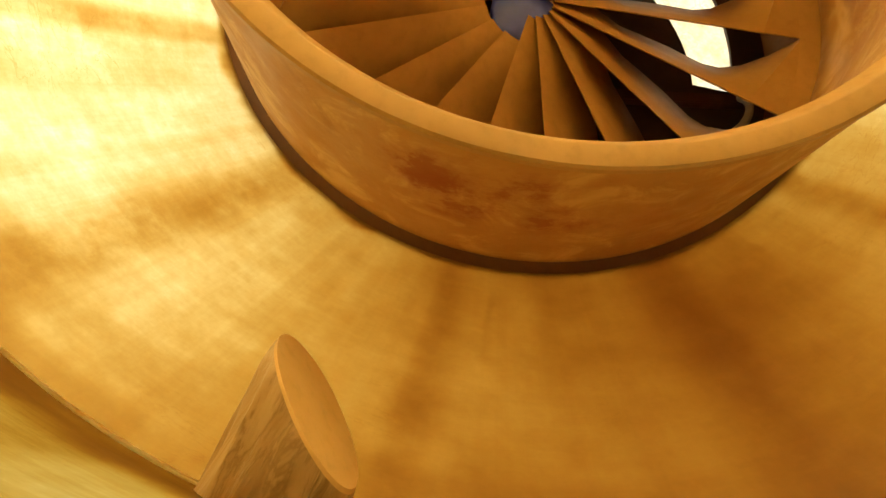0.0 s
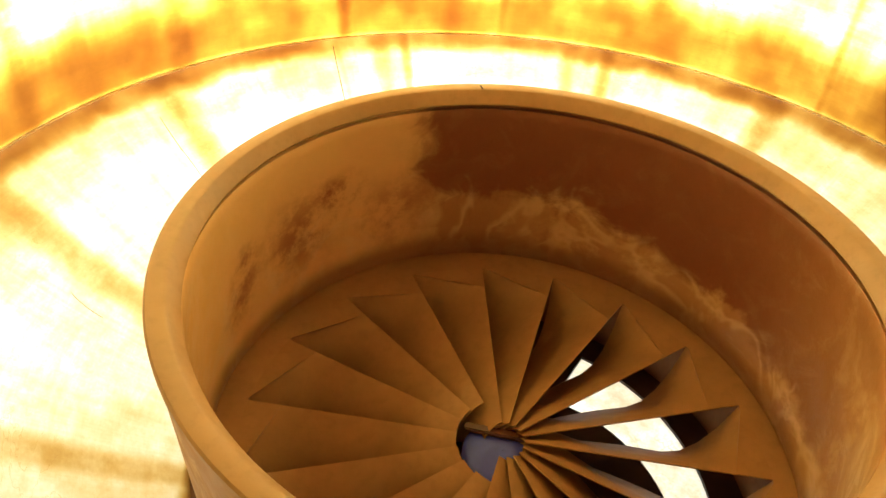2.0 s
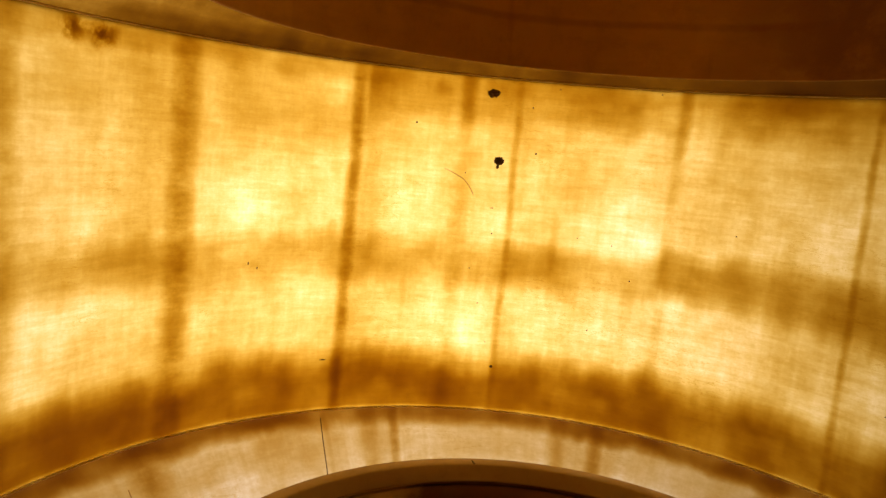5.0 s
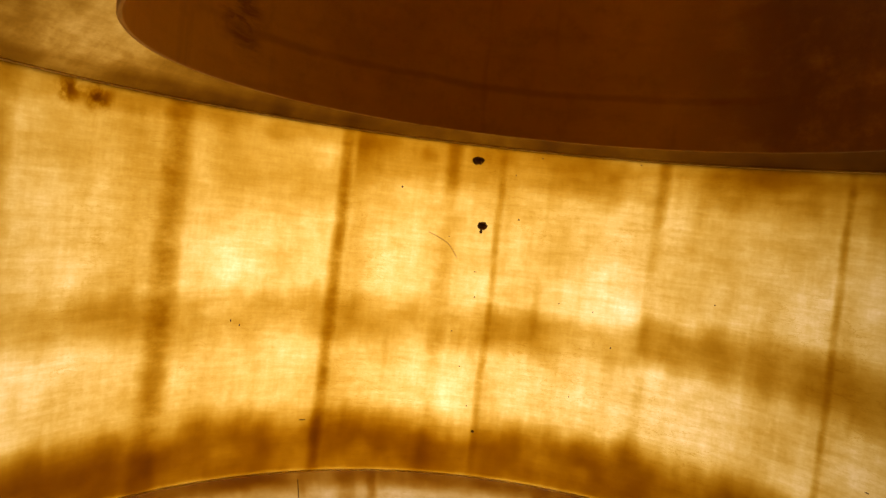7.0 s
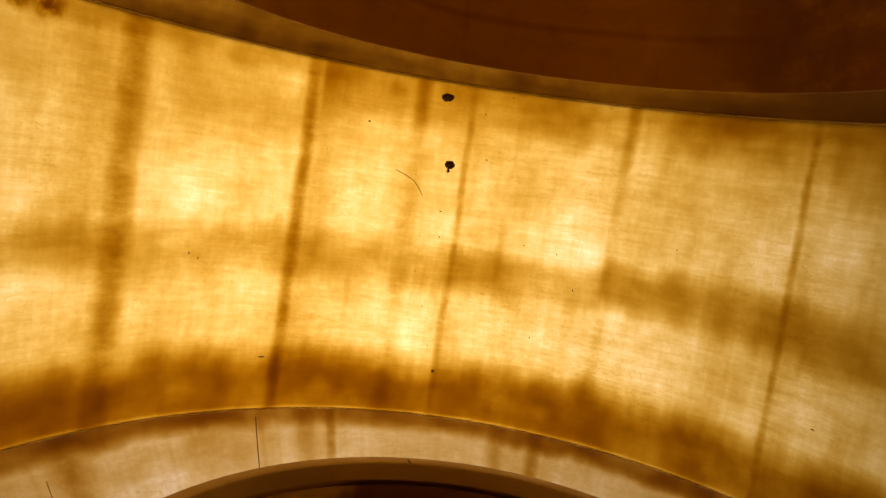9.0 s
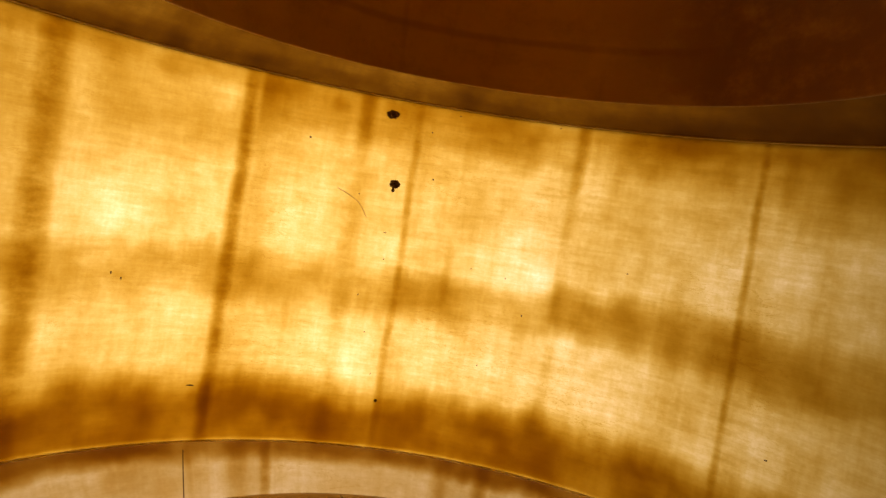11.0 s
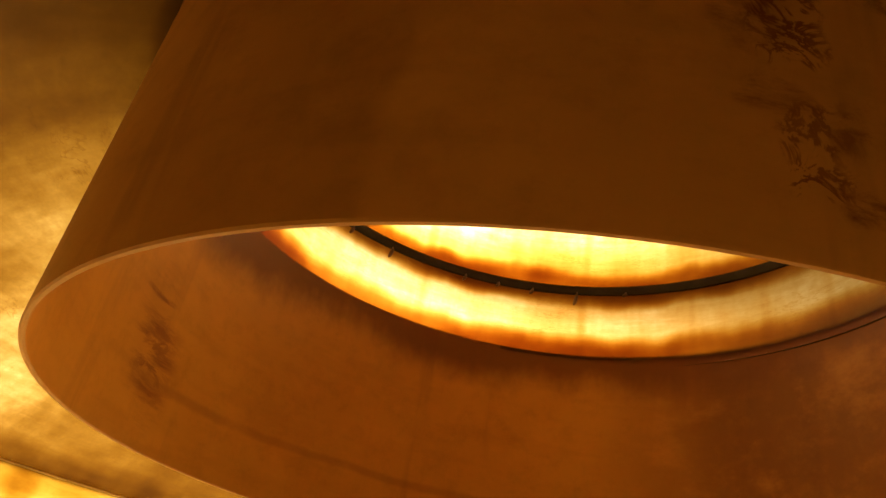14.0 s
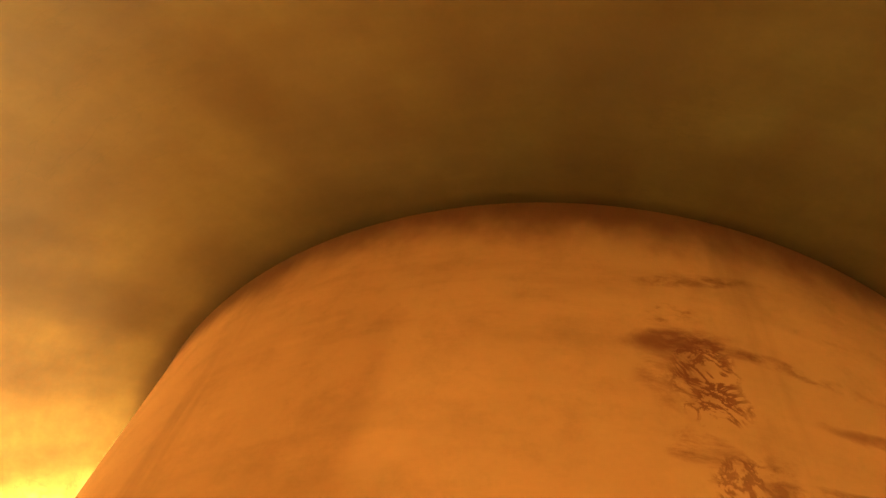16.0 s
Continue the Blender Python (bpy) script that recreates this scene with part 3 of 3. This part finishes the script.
UPPER_MAT = outlet_laminate("outlet_outside", (0.54, 0.250, 0.050), (0.64, 0.315, 0.070))
INSIDE_MAT = outlet_laminate("outlet_inside", (0.55, 0.243, 0.022), (0.63, 0.298, 0.032))
outlet = tagged(new("outlet_duct"), "amber glass-fibre outlet duct hanging from the roof", "duct")
prof = [(UP_R, UP_Z + 0.001), (UP_RT, UP_TOP - 0.004), (UP_RT + 0.004, UP_TOP + 0.012), (UP_RT - 0.0045, UP_TOP + 0.012), (UP_RT - 0.0045, UP_TOP), (UP_R - 0.0032, UP_Z + 0.001), (UP_R - 0.0024, UP_Z), (UP_R - 0.0008, UP_Z)]
part("duct_wall", turned(prof, [UP_X + d for d in (-0.0012, 0.0025, 0.0025, 0.0025, 0.0025, -0.0012, -0.0012, -0.0012)], [UP_Y + d for d in (-0.0009, 0.0018, 0.0018, 0.0018, 0.0018, -0.0009, -0.0009, -0.0009)], 160, [0, 0, 0, 1, 1, 0, 0, 0]), [UPPER_MAT, INSIDE_MAT], outlet, "plain brown laminate with drip stains")
# stripe at 255: unseen thick side, added to keep light off the duct's right
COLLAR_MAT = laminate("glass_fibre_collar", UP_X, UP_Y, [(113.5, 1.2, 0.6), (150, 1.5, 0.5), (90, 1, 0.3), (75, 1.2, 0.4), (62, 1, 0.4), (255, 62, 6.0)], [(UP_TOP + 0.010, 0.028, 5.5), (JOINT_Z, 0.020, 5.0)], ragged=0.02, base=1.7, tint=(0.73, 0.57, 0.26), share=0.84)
J0, J1 = JOINT_Z - 0.002, JOINT_Z + 0.008
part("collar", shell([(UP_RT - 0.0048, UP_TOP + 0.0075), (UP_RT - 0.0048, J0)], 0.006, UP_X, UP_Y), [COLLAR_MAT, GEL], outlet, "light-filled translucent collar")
fl = [(UP_RT - 0.008, J0), (UP_RT - 0.008, J1), (UP_RT + 0.05, J1), (UP_RT + 0.05, J0)]
FLANGE_MAT = solid("flange_resin", (0.010, 0.0035, 0.0012), (0.018, 0.006, 0.002), 14, 0.8)
part("flange", turned(fl, UP_X, UP_Y), FLANGE_MAT, outlet, "dark flange joint")
# same unseen thick side at 255, blocking light into the duct
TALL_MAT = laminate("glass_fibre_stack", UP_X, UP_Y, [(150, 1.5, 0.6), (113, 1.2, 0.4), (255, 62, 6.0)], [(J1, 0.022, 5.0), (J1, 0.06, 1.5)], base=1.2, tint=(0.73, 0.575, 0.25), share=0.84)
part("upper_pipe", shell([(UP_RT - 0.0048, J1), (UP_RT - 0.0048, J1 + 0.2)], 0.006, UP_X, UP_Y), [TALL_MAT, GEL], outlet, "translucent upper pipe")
# unseen opaque lid, added to cut the light coming down the duct
cap = [(0.0005, J1 + 0.2), (UP_RT, J1 + 0.2), (UP_RT, J1 + 0.208), (0.0005, J1 + 0.208)]
part("cap", turned(cap, UP_X, UP_Y, 64), RESIN, outlet)

# ---- nozzle stub low on the wall ----
k = Nodes("wrinkled_tape")
folds = k.noise(1.0, 5, 0.6, k.stretch(9, 42, 42), 0.7)
# creases darker and ridges paler: the folds' shading put into the tape's colour
crease_shade = k.step(k.math("ABSOLUTE", k.math("SUBTRACT", folds, 0.5)), 0.035, 0.0)
c = k.mix(k.step(folds, 0.35, 0.65), (0.36, 0.22, 0.095), (0.50, 0.345, 0.18))
c = k.mix(k.math("MULTIPLY", crease_shade, 0.4), c, (0.14, 0.07, 0.025))
s_ = k.n.new("ShaderNodeBsdfPrincipled")
k.put(s_.inputs["Base Color"], c)
s_.inputs["Roughness"].default_value = 0.35
k.l.new(k.bump(folds, 1.0, 0.006), s_.inputs["Normal"])
FOIL = k.done(s_.outputs[0])
CUT = solid("cut_laminate", (0.62, 0.40, 0.16), (0.68, 0.45, 0.19), 12, 0.55)
nozzle = tagged(new("nozzle_stub"), "short slant-cut pipe stub wrapped in wrinkled tape", "pipe")
bm = bmesh.new()
n, rad = 96, 0.0411
back, front = [], []
for i in range(n):
    a = 2 * math.pi * i / n
    y, z = rad * math.cos(a), rad * math.sin(a)
    x = 0.0543 + 0.74 * y - 0.30 * z
    row = []
    for j in range(25):
        u = j / 24
        w = 1 + 0.16 * noise.noise(Vector((u * 1.6, y * 95, z * 95))) * math.sin(math.pi * u) ** 0.6 + 0.03 * (1 - u)
        row.append(bm.verts.new((-0.03 + (x + 0.03) * u, y * w, z * w)))
    back.append(row)
for i in range(n):
    for j in range(24):
        bm.faces.new((back[i][j], back[(i + 1) % n][j], back[(i + 1) % n][j + 1], back[i][j + 1]))
part("sleeve", bm, FOIL, nozzle, "wrinkled brown tape")
bm = bmesh.new()
ends = []
for k_, (sc, off) in enumerate(((1.0, 0.0), (0.985, 0.0025))):
    ends.append([bm.verts.new((0.0543 + 0.74 * rad * math.cos(2 * math.pi * i / n) * sc - 0.30 * rad * math.sin(2 * math.pi * i / n) * sc + off, rad * sc * math.cos(2 * math.pi * i / n), rad * sc * math.sin(2 * math.pi * i / n))) for i in range(n)])
bm.faces.new(ends[1])
for i in range(n):
    bm.faces.new((ends[0][i], ends[0][(i + 1) % n], ends[1][(i + 1) % n], ends[1][i]))
part("end_cap", bm, CUT, nozzle, "flat oval end")
nozzle.matrix_world = pose(0.2547, -0.5135, 0.0146, 0, 0, 112.6)


# ---- small things on the walls ----
SPECK = solid("dried_dirt", (0.075, 0.030, 0.010), (0.14, 0.060, 0.020), 60, 0.6)


def wall_at(deg, z, out=0.0):
    """A pose on the wall's inside, x along it, y up, z inward."""
    r = WALL_R + (WALL_TOP_R - WALL_R) * z / WALL_H - out
    a = radians(deg)
    return pose(WALL_X + r * math.cos(a), WALL_Y + r * math.sin(a), z, 90, 0, deg - 90)


def lump(w, h, d, seed, ring=False):
    """A crusty lump, flat side at the back; ring: with a hollow in the middle."""
    bm = bmesh.new()
    bmesh.ops.create_icosphere(bm, subdivisions=3, radius=1.0)
    for v in bm.verts:
        f = 1 + 0.45 * noise.noise(v.co * 2.2 + Vector((seed, 0, 0)))
        hole = 1 - 0.8 * math.exp(-8 * (v.co.x ** 2 + v.co.y ** 2)) if ring and v.co.z > 0 else 1
        v.co = Vector((v.co.x * f * w / 2, v.co.y * f * h / 2, max(v.co.z, -0.15) * f * d * hole))
    return bm


for i, (deg, z, w, h) in enumerate(((139.4, 0.509, 0.017, 0.012), (137.6, 0.409, 0.015, 0.013), (137.7, 0.400, 0.008, 0.009), (132.1, 0.425, 0.0045, 0.004), (150.6, 0.456, 0.005, 0.005), (116.1, 0.245, 0.0035, 0.005), (135.4, 0.077, 0.008, 0.008), (142.5, 0.387, 0.003, 0.003), (137.9, 0.336, 0.008, 0.002), (129.5, 0.523, 0.004, 0.003), (138.6, 0.182, 0.003, 0.003), (136.8, 0.118, 0.003, 0.003), (121.4, 0.157, 0.003, 0.004), (102.2, 0.335, 0.004, 0.003), (173.9, 0.239, 0.003, 0.007), (172.6, 0.232, 0.003, 0.006), (161.8, 0.084, 0.010, 0.002), (80.8, 0.137, 0.008, 0.003), (140.4, 0.238, 0.003, 0.004), (124.5, 0.302, 0.003, 0.003), (119.3, 0.296, 0.003, 0.004), (133.3, 0.493, 0.003, 0.004), (137.5, 0.296, 0.004, 0.003), (114.8, 0.526, 0.004, 0.003))):
    if w < 0.009:
        w, h = w * 0.6, h * 0.6
    ob = part("dirt_speck", lump(w, h, min(w, h) * 0.3, i * 3.1, i == 1), SPECK)
    ob.matrix_world = wall_at(deg, z, 0.0002)
    tagged(ob, "dark crusted dirt speck stuck on the wall" if w > 0.009 else "tiny dark speck stuck on the wall", "dirt", "specks on the wall")


def strand(name, places, thick, mat, label, category):
    """A thin round strand through the places."""
    cu = bpy.data.curves.new(name, "CURVE")
    cu.dimensions, cu.bevel_depth, cu.bevel_resolution = "3D", thick, 2
    sp = cu.splines.new("NURBS")
    sp.points.add(len(places) - 1)
    for p, co in zip(sp.points, places):
        p.co = (*co, 1)
    sp.use_endpoint_u, sp.order_u = True, 3
    cu.materials.append(mat)
    return tagged(new(name, cu), label, category)


HAIR = solid("brown_fibre", (0.42, 0.22, 0.07), (0.50, 0.28, 0.10), 40, 0.6)
strand("loose_fibre", [wall_at(145.7, 0.391, 0.001).translation, wall_at(143.3, 0.382, 0.003).translation, wall_at(141.8, 0.37, 0.002).translation, wall_at(141.0, 0.355, 0.001).translation], 0.0005, HAIR, "thin curled fibre stuck on the wall", "fibre")


def on_floor(deg, r):
    u = (r - BASE_R) / (WALL_R - BASE_R)
    z = BASE_Z * (1 - u) - 0.0085 * 4 * u * (1 - u) * 0.8
    return Vector((r * math.cos(radians(deg)) + WALL_X * u, r * math.sin(radians(deg)) + WALL_Y * u, z + 0.001))


strand("crack", [on_floor(161.7, 0.590), on_floor(161.95, 0.568), on_floor(162.1, 0.55), on_floor(162.4, 0.520)], 0.0007, SPECK, "fine dark crack in the floor laminate", "crack")
strand("crack", [on_floor(191.2, 0.56), on_floor(191.5, 0.53), on_floor(191.2, 0.50), on_floor(191.6, 0.46)], 0.0006, HAIR, "fine brown crack in the floor laminate", "crack")
strand("crack", [on_floor(220.7, 0.480), on_floor(221.6, 0.466), on_floor(221.4, 0.448)], 0.0004, HAIR, "short dark scratch in the floor laminate", "crack")

# drips below the flange joint
for i, (deg, ln) in enumerate(((170, 0.012), (159.4, 0.016), (140.9, 0.010), (133, 0.007), (125, 0.009), (114.9, 0.018), (104, 0.006))):
    bm = bmesh.new()
    bmesh.ops.create_icosphere(bm, subdivisions=2, radius=1.0)
    for v in bm.verts:
        t = (v.co.z + 1) / 2
        v.co = Vector((v.co.x * 0.0022 * (1.25 - 0.6 * t), v.co.y * 0.0022 * (1.25 - 0.6 * t) + 0.003 * (1 - t) ** 2, v.co.z * ln / 2))
    ob = part("resin_drip", bm, SPECK)
    ob.matrix_world = pose(UP_X + (UP_RT - 0.009) * math.cos(radians(deg)), UP_Y + (UP_RT - 0.009) * math.sin(radians(deg)), J0 - ln / 2 + 0.002, 0, 0, deg)
    tagged(ob, "dark hardened resin drip below the flange joint", "drip", "drips below the flange")

# a pale cable end under the vanes
CABLE = solid("pale_cable", (0.55, 0.45, 0.30), (0.66, 0.55, 0.38), 30, 0.5)
Z0 = DUCT_END + 0.02
strand("cable", [(0.239, 0.160, Z0), (0.245, 0.153, Z0 + 0.02), (0.262, 0.137, Z0 + 0.035), (0.271, 0.112, Z0 + 0.03), (0.262, 0.092, Z0 + 0.01), (0.245, 0.10, Z0)], 0.005, CABLE, "pale bent cable lying under the vanes", "cable")
strand("rim_mark", [(0.339 * math.cos(radians(143.6)), 0.339 * math.sin(radians(143.6)), LOW_TOP - 0.004), (0.335 * math.cos(radians(143.6)), 0.335 * math.sin(radians(143.6)), LOW_TOP), (0.3205 * math.cos(radians(143.2)), 0.3205 * math.sin(radians(143.2)), LOW_TOP - 0.0005)], 0.0013, SPECK, "dark joint mark across the duct rim", "mark")
